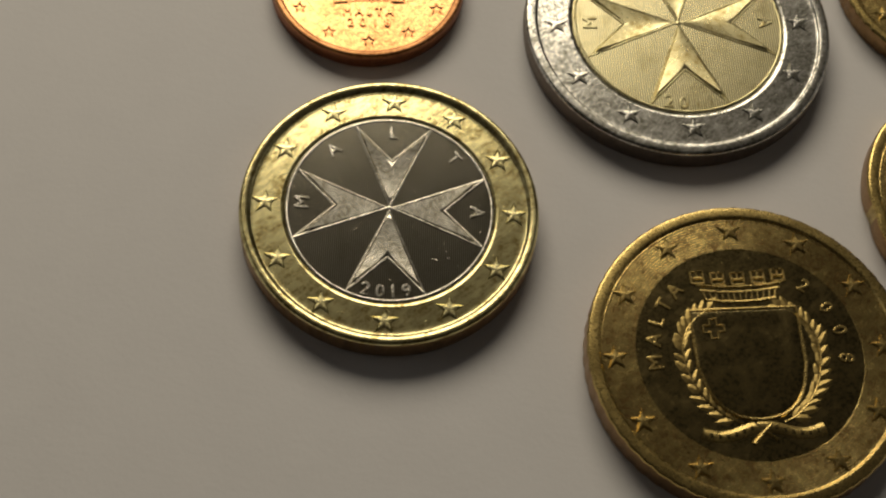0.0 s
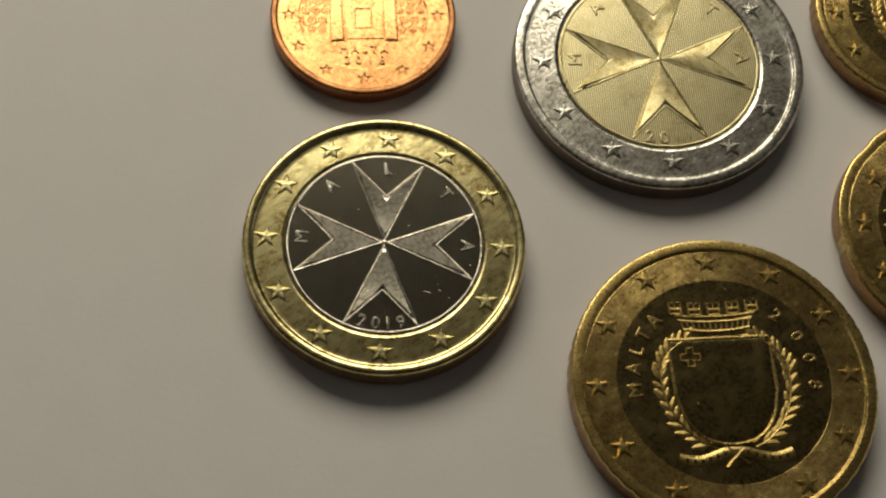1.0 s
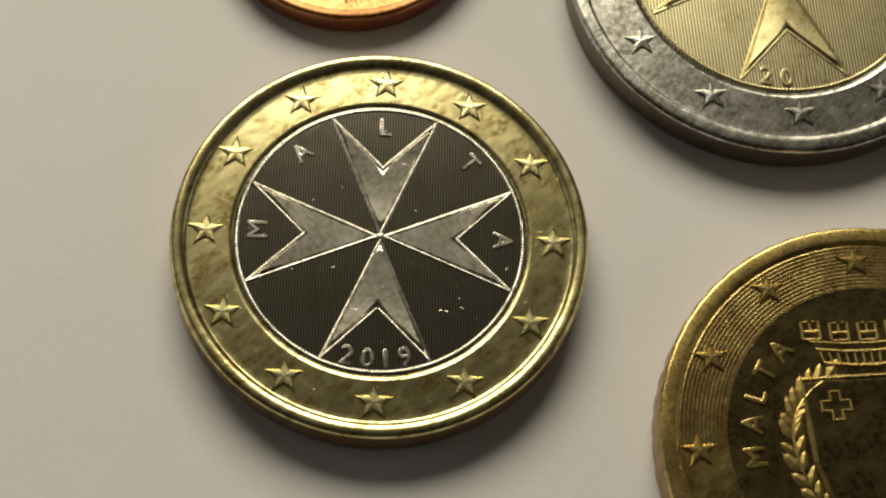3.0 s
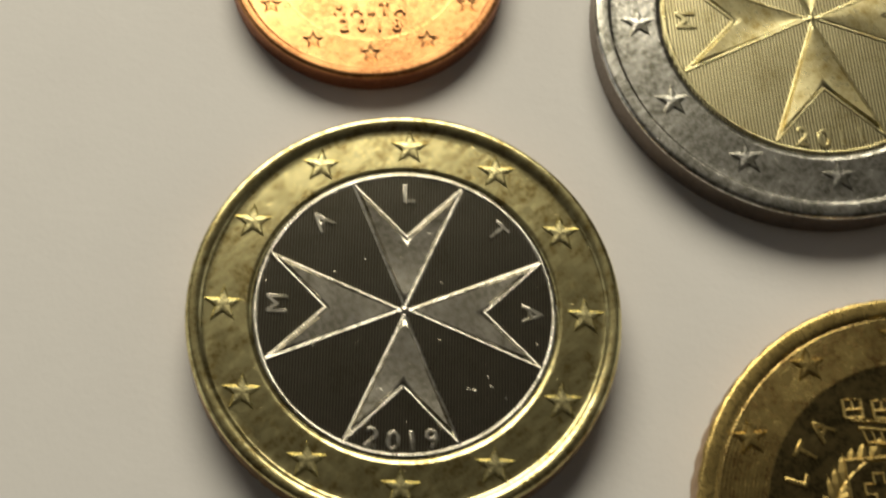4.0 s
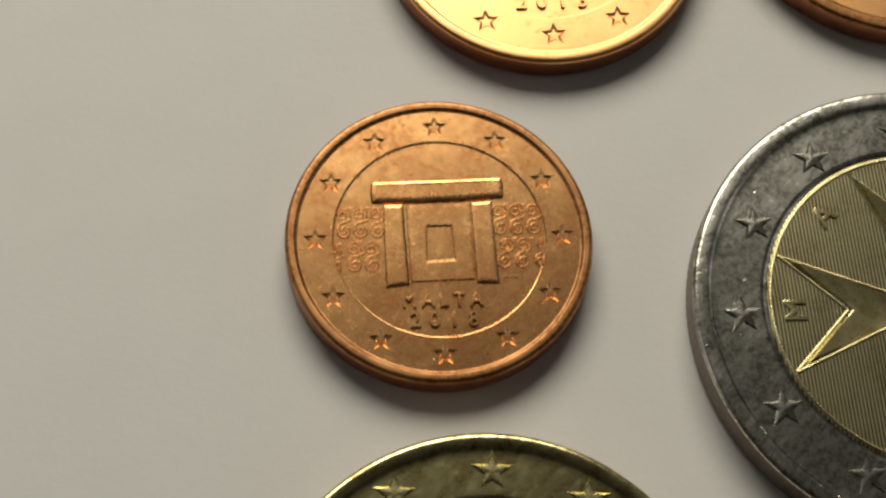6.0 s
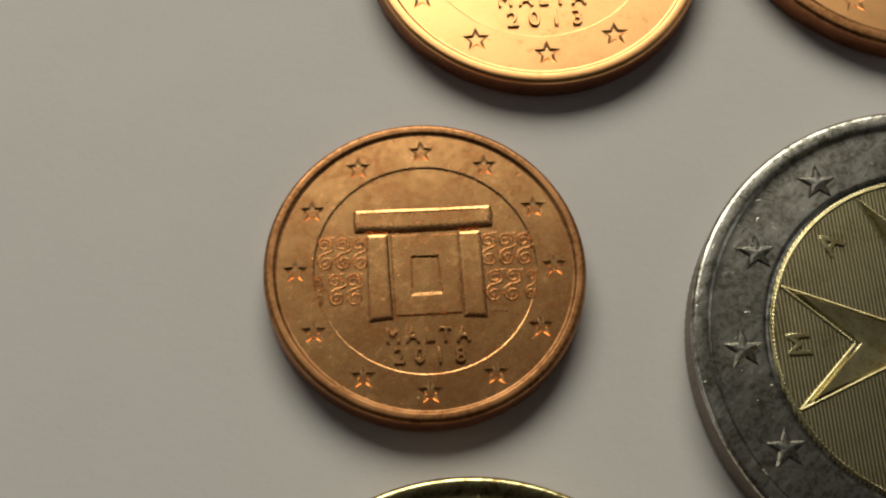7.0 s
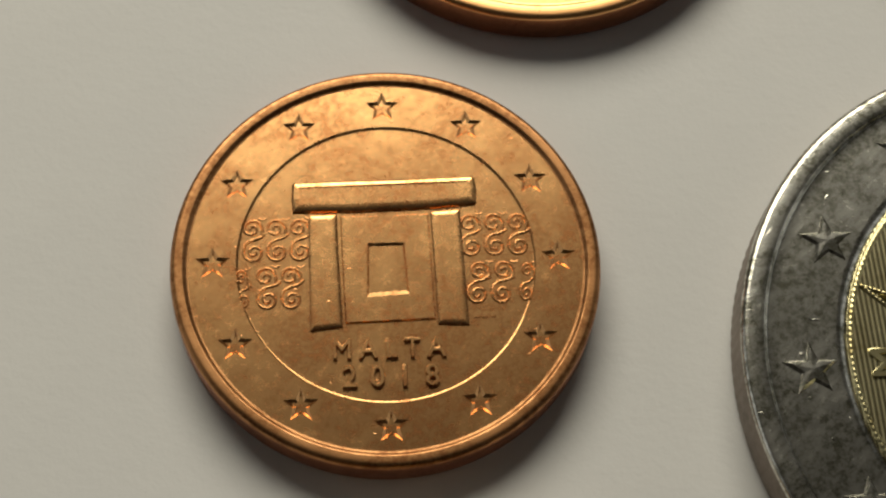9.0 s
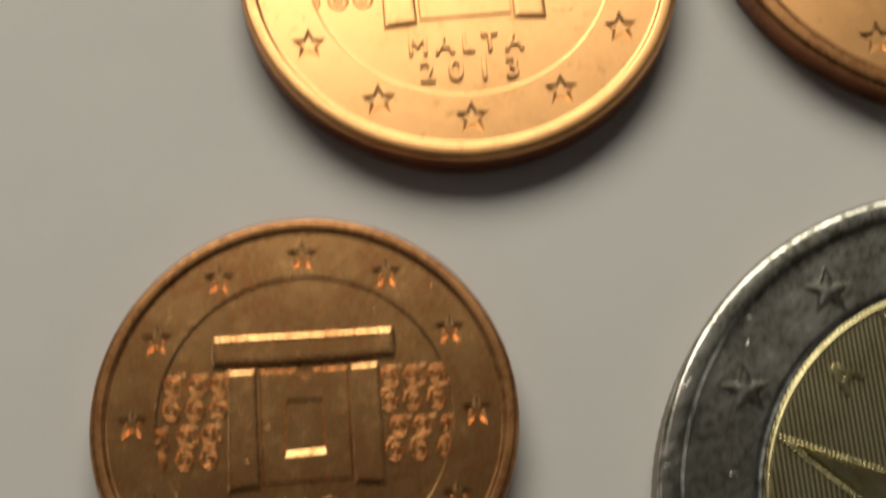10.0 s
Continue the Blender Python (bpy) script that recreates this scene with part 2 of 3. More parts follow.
def ridge(bm, pts, width, height, z, beads=0.0, closed=False):
    """A raised line along pts with a rounded top; beads: pitch of its beading."""
    path = [Vector((p[0], p[1])) for p in pts]
    if closed:
        path.append(path[0])
    fine = []
    for a, b in zip(path, path[1:]):
        n = max(1, int((b - a).length / (beads / 2))) if beads else 1
        fine += [a.lerp(b, k / n) for k in range(n)]
    fine.append(path[-1])
    prev = None
    for i, p in enumerate(fine):
        d = (fine[min(i + 1, len(fine) - 1)] - fine[max(i - 1, 0)])
        if closed and i in (0, len(fine) - 1):
            d = fine[1] - fine[-2]
        d = d.normalized() if d.length else Vector((1, 0))
        n = Vector((-d.y, d.x))
        k = 1.0 if not beads or i % 2 else 0.78
        row = [bm.verts.new((*(p + n * width * s), z + height * k * hh)) for s, hh in ((-0.5, -0.3), (-0.32, 0.55), (-0.16, 0.88), (0.0, 1.0), (0.16, 0.88), (0.32, 0.55), (0.5, -0.3))]
        if prev:
            for s in range(6):
                bm.faces.new((prev[s], prev[s + 1], row[s + 1], row[s]))
        prev = row


def inset(pts, d, least=0.5):
    """The outline moved inwards by d on every side."""
    n = len(pts)
    area = sum(pts[i][0] * pts[(i + 1) % n][1] - pts[(i + 1) % n][0] * pts[i][1] for i in range(n))
    sign = 1.0 if area > 0 else -1.0
    out = []
    for i in range(n):
        a, b, c = Vector(pts[i - 1]), Vector(pts[i]), Vector(pts[(i + 1) % n])
        d1, d2 = (b - a).normalized(), (c - b).normalized()
        m = (Vector((-d1.y, d1.x)) + Vector((-d2.y, d2.x))) * sign
        m /= max(least, m.length_squared / 2)
        out.append((b.x + m.x * d, b.y + m.y * d))
    return out


def plate(pts, z, height, bevel=0.12):
    """A raised plate on an outline, with steep sides and a softly rounded top."""
    bm = bmesh.new()
    loops = []
    for d, k in ((0.0, None), (bevel * 0.3, 0.6), (bevel, 0.84), (bevel * 1.8, 0.95), (bevel * 2.8, 1.0)):
        zz = z - 0.03 if k is None else z + height * k
        loops.append([bm.verts.new((*p, zz)) for p in inset(pts, d)])
    n = len(pts)
    for lo, hi in zip(loops, loops[1:]):
        for i in range(n):
            j = (i + 1) % n
            bm.faces.new((lo[i], lo[j], hi[j], hi[i]))
    bm.faces.new(loops[-1])
    return bm


def letter_mesh(text, cap, depth, mat, stretch=1.0, width=0.0):
    """A word as a raised mesh, centred, its capitals cap millimetres high, base at z = 0; width: of the whole word."""
    cu = bpy.data.curves.new("lettering", "FONT")
    cu.body = text
    cu.size = 1.0
    cu.space_character = stretch
    cu.extrude = 0.05
    cu.bevel_depth = 0.022
    cu.bevel_resolution = 1
    cu.resolution_u = 3
    tmp = bpy.data.objects.new("lettering", cu)
    scene.collection.objects.link(tmp)
    me = bpy.data.meshes.new_from_object(tmp.evaluated_get(bpy.context.evaluated_depsgraph_get()))
    bpy.data.objects.remove(tmp)
    co = np.array([v.co[:] for v in me.vertices])
    lo, hi = co.min(0), co.max(0)
    k = cap / (hi[1] - lo[1])
    kx = width / (hi[0] - lo[0]) if width else k
    for v in me.vertices:
        up = -0.04 + (depth + 0.04) * (v.co.z - lo[2]) / (hi[2] - lo[2])
        v.co = Vector(((v.co.x - (lo[0] + hi[0]) / 2) * kx, (v.co.y - (lo[1] + hi[1]) / 2) * k, up)) * MM
    me.materials.clear()
    me.materials.append(mat)
    return me


def at(ob, x, y, z, turn=0.0):
    """Places a part in its coin: millimetres, and degrees clockwise."""
    ob.matrix_local = pose(x * MM, y * MM, z * MM, 0, 0, -turn)
    return ob


def on_arc(ob, r, deg, z, turn=0.0):
    a = radians(deg)
    return at(ob, r * math.sin(a), r * math.cos(a), z, turn)


def coin_empty(name, x, y, turn, label):
    e = new(name)
    e.empty_display_size = 0.005
    e.matrix_world = pose(x * MM, y * MM, 0, 0, 0, -turn)
    return tagged(e, label, "coin", "euro coins on the paper")


def stars(coin, me, r, z):
    for k in range(12):
        on_arc(part("star", me, None, coin), r, 30 * k, z)


# ---- the setting ----
def slab(name, x0, x1, y0, y1, z0, z1, mat, label, category):
    bm = bmesh.new()
    block(bm, x0, x1, y0, y1, z0, z1)
    ob = new(name, to_mesh(name, bm, mat))
    return tagged(ob, label, category, kind="structure")


slab("floor", -2000, 2000, -2000, 2000, -800, -740, m_floor, "brown wooden floor of the dim room", "floor")
slab("ceiling", -2000, 2000, -2000, 2000, 1700, 1750, m_ceiling, "plain painted ceiling of the dim room", "ceiling")
slab("wall_north", -2000, 2000, 2000, 2080, -740, 1700, m_wall, "plain painted wall of the dim room", "wall")
slab("wall_south", -2000, 2000, -2080, -2000, -740, 1700, m_wall, "plain painted wall of the dim room", "wall")


def pierced_wall(name, x0, x1):
    """A side wall with one opening through it, added to hold the fill light."""
    bm = bmesh.new()
    block(bm, x0, x1, -2080, -400, -740, 1700)
    block(bm, x0, x1, 1000, 2080, -740, 1700)
    block(bm, x0, x1, -400, 1000, -740, 150)
    block(bm, x0, x1, -400, 1000, 1350, 1700)
    return tagged(new(name, to_mesh(name, bm, m_wall)), "plain painted wall with an opening added for the fill light", "wall", kind="structure")


pierced_wall("wall_east", 2000, 2080)
pierced_wall("wall_west", -2080, -2000)


def build_table():
    e = tagged(new("table"), "dark wooden table under the sheet of paper", "table")
    e.matrix_world = pose(0, 0, -0.74)
    bm = bmesh.new()
    block(bm, -600, 600, -420, 420, 708, 739.8)
    bmesh.ops.bevel(bm, geom=bm.edges[:], offset=4, segments=2, affect="EDGES")
    part("tabletop", bm, m_wood, e)
    bm = bmesh.new()
    block(bm, -30, 30, -30, 30, 0, 708)
    leg = to_mesh("leg", bm, m_wood)
    for sx in (-1, 1):
        for sy in (-1, 1):
            part("leg", leg, None, e).location = (sx * 0.54, sy * 0.36, 0)


build_table()


def build_paper():
    """A large white sheet, very slightly uneven away from the coins."""
    bm = bmesh.new()
    n = 40
    rows = []
    for j in range(n + 1):
        row = []
        for i in range(n + 1):
            x, y = -210 + 420 * i / n, -148 + 297 * j / n
            row.append(bm.verts.new((x, y, 0.0)))
        rows.append(row)
    for j in range(n):
        for i in range(n):
            bm.faces.new((rows[j][i], rows[j][i + 1], rows[j + 1][i + 1], rows[j + 1][i]))
    ext = bmesh.ops.extrude_face_region(bm, geom=bm.faces[:])
    for v in ext["geom"]:
        if isinstance(v, bmesh.types.BMVert):
            v.co.z = -0.2
    ob = new("paper_sheet", to_mesh("paper_sheet", bm, m_paper))
    return tagged(ob, "plain white sheet of paper lying flat on the table", "paper")


build_paper()


def nick(coin, x, y, z, length, turn, mat):
    """A small bright knock in the metal with a raised burr."""
    bm = bmesh.new()
    ridge(bm, [(-length * 0.4, 0.0), (-length / 6, 0.02), (length * 0.35, -0.01)], 0.09, 0.022, 0.0)
    at(part("nick", bm, mat, coin), x, y, z, turn)


# ---- bimetal coins with the eight-pointed cross ----
def arm_plate(corners, zf, fold):
    """One arm of the cross: two facets that meet along its axis (fold: height of that line), dished along their length."""
    bm = bmesh.new()
    low, high = inset(corners, 0.135, 0.02), inset(corners, 0.215, 0.02)
    length = high[2][1]
    n, m = 10, 4

    def height(q, v):
        return zf + 0.085 + 0.010 * (q.y - 0.6 * length) ** 2 + fold * (1 - v) * min(1.0, q.y / length)

    for side in (1, 3):
        o, p, t = (Vector(high[i]) for i in (0, side, 2))
        o0, p0, t0 = (Vector(low[i]) for i in (0, side, 2))
        grid = []
        for i in range(n + 1):
            row = []
            for j in range(m + 1):
                q = o.lerp(t, i / n).lerp(o.lerp(p, i / n), j / m)
                row.append(bm.verts.new((q.x, q.y, height(q, j / m))))
            grid.append(row)
        for a, b in zip(grid, grid[1:]):
            for j in range(m):
                bm.faces.new((a[j], a[j + 1], b[j + 1], b[j]))
        # bevelled sides, with corners of their own so that they stay crisp
        for top, foot in (([r[m].co.copy() for r in grid], [o0.lerp(p0, i / n) for i in range(n + 1)]),
                          ([w.co.copy() for w in grid[n]], [t0.lerp(p0, j / m) for j in range(m + 1)])):
            up = [bm.verts.new(w) for w in top]
            down = [bm.verts.new((w.x, w.y, zf - 0.02)) for w in foot]
            for i in range(len(up) - 1):
                bm.faces.new((up[i], up[i + 1], down[i + 1], down[i]))
    bmesh.ops.remove_doubles(bm, verts=[v for v in bm.verts if abs(v.co.x) < 1e-6 and v.co.z > zf], dist=0.0005)
    return bm


def cross_coin(name, x, y, turn, r_out, h, r_core, star_r, mats, label, reed, date, folds=(0.0, 0.0, 0.0, 0.0), steep=False):
    ring_mat, raised, field, frost, edge_mat = mats
    e = coin_empty(name, x, y, turn, label)
    zf = h - 0.22
    rim_w = r_out * 0.077

    def milled(a, r, z):
        if r < r_out - 0.09 or z < 0.2 or z > h - 0.25:
            return 0.0
        return reed(a)

    prof = round_rim(r_out, h, rim_w, zf, steep=steep)
    r_in = r_out - rim_w - 0.08
    for k in range(1, 9):
        u = k / 8
        prof.append((r_in + (r_core + 0.05 - r_in) * u, zf + 0.07 * u))
    prof.append((r_core, zf - 0.12))
    zr = zf
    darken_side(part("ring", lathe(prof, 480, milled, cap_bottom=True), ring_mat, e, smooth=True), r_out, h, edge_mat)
    zf += 0.05
    # core with its raised beaded border
    part("core", lathe([(r_core + 0.02, zf - 0.1), (r_core, zf - 0.01), (r_core * 0.996, zf)] + [(r_core * u, zf + 0.012 * (1 - u * u)) for u in (0.985, 0.97, 0.8, 0.6, 0.4, 0.2, 0.05)], 120, cap_top=True), field, e, "disc with fine upright lines", smooth=True)
    bm = bmesh.new()
    rb = r_core - 0.18
    ridge(bm, [(rb * math.sin(2 * math.pi * k / 240), rb * math.cos(2 * math.pi * k / 240)) for k in range(240)], 0.26, 0.075, zf, 0.17, closed=True)
    part("beaded_border", bm, frost, e)
    # the four arms: dished plates with bevelled sides inside a beaded outline
    k = r_core / 8.12
    tip, notch = (2.98 * k, 7.24 * k), 4.24 * k
    corners = [(0.0, 0.0), (tip[0], tip[1]), (0.0, notch), (-tip[0], tip[1])]
    bm = bmesh.new()
    for side in (-1, 1):
        ridge(bm, [(0.0, 0.22), (side * tip[0], tip[1])], 0.25, 0.075, zf + 0.01, 0.17 if side > 0 else 0.0)
        ridge(bm, [(side * tip[0], tip[1]), (0, notch)], 0.25, 0.075, zf + 0.01, 0.17)
    out_me = to_mesh("arm_outline", bm, frost)
    for q in range(4):
        arm = at(part("cross_arm", arm_plate(corners, zf, folds[q]), frost, e, smooth=True), 0, 0, 0, 90 * q)
        part("arm_outline", out_me, None, arm)
    part("boss", lathe([(0.28, zf - 0.02), (0.23, zf + 0.06), (0.13, zf + 0.09), (0.04, zf + 0.10)], 20, cap_top=True), frost, e, smooth=True)
    # lettering
    for ch, deg in zip("MALTA", (-89, -43, 0.5, 46, 90)):
        on_arc(part("letter", letter_mesh(ch, 1.1 * k, 0.10, frost), None, e), 6.82 * k, deg, zf, deg)
    for ch, deg in zip(date, (-167.6, -176.5, 175.7, 167.4)):
        if ch == "|":
            bm = bmesh.new()
            block(bm, -0.13, 0.13, -0.5, 0.5, -0.03, 0.06)
            bmesh.ops.bevel(bm, geom=bm.edges[:], offset=0.05, segments=1, affect="EDGES")
            g = part("worn_digit", bm, frost, e)
        else:
            g = part("digit", letter_mesh(ch, 1.12 * k, 0.10, frost), None, e)
        on_arc(g, 7.2 * k, deg, zf, (180 - deg if deg > 0 else -180 - deg) * -1.0)
    stars(e, star_mesh("star", 1.14, 0.135, raised), star_r, zr + 0.03)
    return e


def reed_one(a):
    sector = int(a / (math.pi / 3)) % 2
    return -0.05 * (0.5 + 0.5 * math.cos(a * 87)) if sector else 0.0


def reed_two(a):
    return -0.035 * (0.5 + 0.5 * math.cos(a * 160))


one_euro = cross_coin("one_euro_coin", 0, 0, 0.85, 11.625, 2.33, 8.12, 9.63, (m_gold_ring, m_gold_raised, m_silver_field, m_silver_frost, m_gold_edge),
           "bimetal coin with gold ring and dark silver centre bearing a cross", reed_one, "2019")
two_euro = cross_coin("two_euro_coin", 23.69, 18.92, -3.90, 12.875, 2.2, 8.90, 10.28, (m_silver_ring, m_silver_ring, m_gold_field, m_gold_frost, m_silver_edge),
           "bimetal coin with grey silver ring and pale gold cross centre", reed_two, "20||", (-0.06, 0.06, 0.05, -0.06), True)


for nx, ny, size, turn in ((3.77, -4.32, 0.26, 5), (3.43, -4.27, 0.16, -10), (-2.24, 2.90, 0.18, 40), (4.45, -3.57, 0.12, 30), (5.39, -4.71, 0.12, 60),
                           (1.92, 1.63, 0.1, 0), (4.62, -4.1, 0.3, 25), (0.53, -4.90, 0.12, 80), (-4.78, -2.17, 0.12, 20), (7.05, -1.68, 0.12, 0)):
    nick(one_euro, nx, ny, 2.175, size, turn, m_silver_frost)
for nx, ny, size, turn in ((7.72, 2.61, 0.34, 65), (8.08, 0.39, 0.42, 85), (7.95, 1.2, 0.2, 80)):
    nick(one_euro, nx, ny, 2.24, size, turn, m_silver_frost)
for nx, ny, size, turn in ((-9.84, 1.95, 0.34, 0), (-10.05, 2.0, 0.2, 50), (-8.58, 7.03, 0.3, -50), (-10.58, 0.64, 0.14, 0), (-9.95, -2.67, 0.16, 30), (-9.3, -5.1, 0.2, 20)):
    nick(two_euro, nx, ny, 2.03, size, turn, m_silver_ring)
for nx, ny, size, turn in ((-12.35, -1.6, 0.42, 70), (-12.3, -2.1, 0.3, 60), (-11.1, 5.6, 0.4, -50), (-12.3, 2.4, 0.35, 0)):
    nick(two_euro, nx, ny, 2.185, size, turn, m_silver_ring)


# ---- copper coins with the stone gateway ----
def flat_with_holes(outer, holes, z):
    bm = bmesh.new()
    edges = []
    for loop in (outer, *holes):
        vs = [bm.verts.new((x, y, z)) for x, y in loop]
        edges += [bm.edges.new((vs[i], vs[(i + 1) % len(vs)])) for i in range(len(vs))]
    bmesh.ops.triangle_fill(bm, edges=edges, use_beauty=True, normal=(0, 0, 1))
    return bm


def ring_points(r, n):
    return [(r * math.sin(2 * math.pi * k / n), r * math.cos(2 * math.pi * k / n)) for k in range(n)]


def spiral_mesh(s, mat, tail):
    """A scroll: a coil of a turn and a half; its tail sweeps up to the coil of the next row."""
    bm = bmesh.new()
    pts = []
    for k in range(27):
        u = k / 26
        a = math.pi * (1.0 + 3.1 * (1 - u))
        r = (0.05 + 0.31 * u) * s
        pts.append((r * math.cos(a), r * math.sin(a)))
    if tail:
        pts += [(px * s, py * s) for px, py in ((-0.35, 0.16), (-0.28, 0.32), (-0.12, 0.44), (0.10, 0.50), (0.28, 0.58), (0.39, 0.72))]
    else:
        pts += [(px * s, py * s) for px, py in ((-0.35, 0.14), (-0.36, 0.27))]
        ridge(bm, [(px * s, py * s) for px, py in ((-0.5, -0.40), (-0.36, -0.33), (-0.22, -0.40))], 0.10 * s, 0.028, 0.0)
    ridge(bm, pts, 0.125 * s, 0.066, 0.0)
    return to_mesh("spiral", bm, mat, True)


def copper_coin(name, x, y, turn, r_out, h, date, label, flat, raised, rim=None):
    e = coin_empty(name, x, y, turn, label)
    s = r_out / 8.19
    zf = h - 0.11
    prof = round_rim(r_out, h, 0.62 * s, zf, 0.22, True)
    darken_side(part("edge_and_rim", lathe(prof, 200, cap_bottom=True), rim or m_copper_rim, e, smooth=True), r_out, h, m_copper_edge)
    r_band = r_out - 0.62 * s - 0.075
    sr, cr = 0.69 * s, 6.57 * s
    holes = [ring_points(5.70 * s, 140)]
    for k in range(12):
        a = radians(30 * k)
        holes.append([(cr * math.sin(a) + px, cr * math.cos(a) + py) for px, py in star_points(sr, 0.46)])
    part("star_band", flat_with_holes(ring_points(r_band, 200), holes, zf), flat, e)
    stars(e, star_mesh("star", sr, -0.095, flat), cr, zf)
    zi = zf - 0.07
    part("field", lathe([(5.72 * s, zf), (5.70 * s, zf - 0.005), (5.645 * s, zi + 0.003), (5.60 * s, zi), (5.54 * s, zi), (5.40 * s, zi), (3.0 * s, zi + 0.006)], 140, cap_top=True), flat, e, smooth=True)

    def stone(kind, pts, height, bevel=0.06):
        return part(kind, plate([(px * s, py * s) for px, py in pts], zi, height, bevel * s), raised, e)

    stone("lintel", [(-3.55, 2.04), (-3.62, 2.6), (-3.58, 3.26), (-3.45, 3.34), (-1.5, 3.38), (0.6, 3.40), (2.4, 3.46), (3.42, 3.48), (3.53, 3.40), (3.60, 2.9), (3.54, 2.26), (2.0, 2.12), (0.0, 2.06), (-1.2, 2.02)], 0.16, 0.11)
    stone("pillar", [(-2.96, 1.93), (-1.84, 1.95), (-1.80, 0.2), (-1.68, -2.70), (-2.93, -2.83), (-2.95, -0.6)], 0.11, 0.075)
    stone("pillar", [(1.72, 1.99), (2.90, 2.07), (2.97, 0.0), (3.05, -2.72), (1.84, -2.66), (1.79, -0.6)], 0.11, 0.075)
    # the pierced slab between the pillars
    outer = [(-1.68, 1.82), (-0.3, 1.82), (-0.12, 1.62), (0.12, 1.60), (0.35, 1.82), (1.62, 1.86), (1.68, -0.5), (1.74, -2.40), (-1.56, -2.50), (-1.64, 0.0)]
    inner = [(-0.72, 0.70), (0.70, 0.70), (0.82, -1.44), (-0.76, -1.52)]
    bm = flat_with_holes([(px * s, py * s) for px, py in outer], [[(px * s, py * s) for px, py in inner]], zi + 0.10)
    foot = [(px * 1.03, py * 1.03 + 0.01) for px, py in outer]
    sill = [(-0.65, 0.60), (0.63, 0.60), (0.75, -1.24), (-0.70, -1.32)]
    for loop, under in ((outer, foot), (inner, sill)):
        a = [bm.verts.new((px * s, py * s, zi + 0.10)) for px, py in loop]
        b = [bm.verts.new((px * s, py * s, zi + (0.01 if loop is inner else -0.01))) for px, py in under]
        for i in range(len(loop)):
            j = (i + 1) % len(loop)
            bm.faces.new((a[i], a[j], b[j], b[i]))
    part("pierced_slab", bm, raised, e)
    # spiral reliefs on both sides
    coils = (spiral_mesh(1.10 * s, raised, True), spiral_mesh(1.10 * s, raised, False))
    for start, step, py in ((-3.32, -0.89, 1.42), (-3.24, -0.89, 0.44), (-3.66, -0.93, -0.57), (-3.58, -0.91, -1.50),
                            (3.22, 0.91, 1.47), (3.27, 0.91, 0.49), (3.50, 0.92, -0.52), (3.42, 0.92, -1.46)):
        for col in range(3):
            px = start + step * col
            far = math.hypot(px, py)
            if far < 5.62:
                odd = py > 1 or -1 < py < 0
                coil = at(part("spiral", coils[odd], None, e), px * s, py * s, zi, (180 if odd else 0) + random.uniform(-5, 5))
                coil.scale = (0.62, 0.8, 1) if far > 5.3 else (1, 1, 1)
    word = letter_mesh("MALTA", 0.80 * s, 0.15, raised, 1.56, 4.2 * s)
    at(part("country_name", word, None, e), 0.02 * s, -3.56 * s, zi)
    if date:
        at(part("date", letter_mesh(date, 0.88 * s, 0.15, raised, 1.8, 3.58 * s), None, e), 0.05 * s, -4.65 * s, zi)
        for b in range(3):
            bm = bmesh.new()
            block(bm, -0.09 * s, 0.09 * s, -0.11 * s, 0.11 * s, -0.02, 0.04)
            at(part("mark", bm, raised, e), (3.35 + 0.3 * b) * s, -2.3 * s, zi)
    return e


one_cent = copper_coin("one_cent_coin", -2.40, 22.53, -2.55, 8.19, 1.66, "2018", "small warm copper coin showing a stone gateway and spirals", m_copper, m_copper_raised)
copper_coin("two_cent_coin", 3.58, 42.75, -3.97, 9.44, 1.66, "2013", "shiny copper coin with stone gateway, gleaming under the lamp", m_copper_matt, m_copper_matt, m_copper_matt)
copper_coin("five_cent_coin", 25.08, 46.53, -3.0, 10.625, 1.67, "", "larger reddish copper coin lying beside the gleaming one", m_copper_matt, m_copper_matt)


for nx, ny, nz, size in ((-1.09, 6.47, 1.53, 0.14), (-1.11, 6.08, 1.53, 0.16), (-1.13, 5.29, 1.46, 0.16), (-1.14, 4.96, 1.46, 0.14), (-1.17, 3.88, 1.46, 0.14),
                         (2.74, 4.19, 1.46, 0.2), (-1.40, -0.35, 1.56, 0.24), (-2.20, -1.65, 1.57, 0.2), (0.33, 4.36, 1.46, 0.12), (4.79, -2.99, 1.46, 0.14)):
    nick(one_cent, nx, ny, nz, size, 90 * (size < 0.2), m_copper_raised)


# ---- brass coins with the shield ----
def leaf_mesh(length, width, mat):
    bm = bmesh.new()
    spine = [bm.verts.new((length * u, 0, 0.02 + 0.05 * math.sin(math.pi * min(1, u + 0.1)))) for u in (0, 0.35, 0.7, 1.0)]
    for s in (-1, 1):
        side = [bm.verts.new((length * u, s * width * w, -0.03)) for u, w in ((0, 0.12), (0.35, 0.5), (0.7, 0.38), (1.0, 0.03))]
        for i in range(3):
            bm.faces.new((spine[i], spine[i + 1], side[i + 1], side[i]))
    return to_mesh("leaf", bm, mat)


def scalloped(a):
    return -0.07 * (0.5 + 0.5 * math.cos(a * 56)) ** 2


def seven_dents(a):
    k = (a - radians(3)) / (2 * math.pi / 7)
    d = (k - round(k)) * (2 * math.pi / 7)
    return -0.22 * math.exp(-(d / 0.10) ** 2)


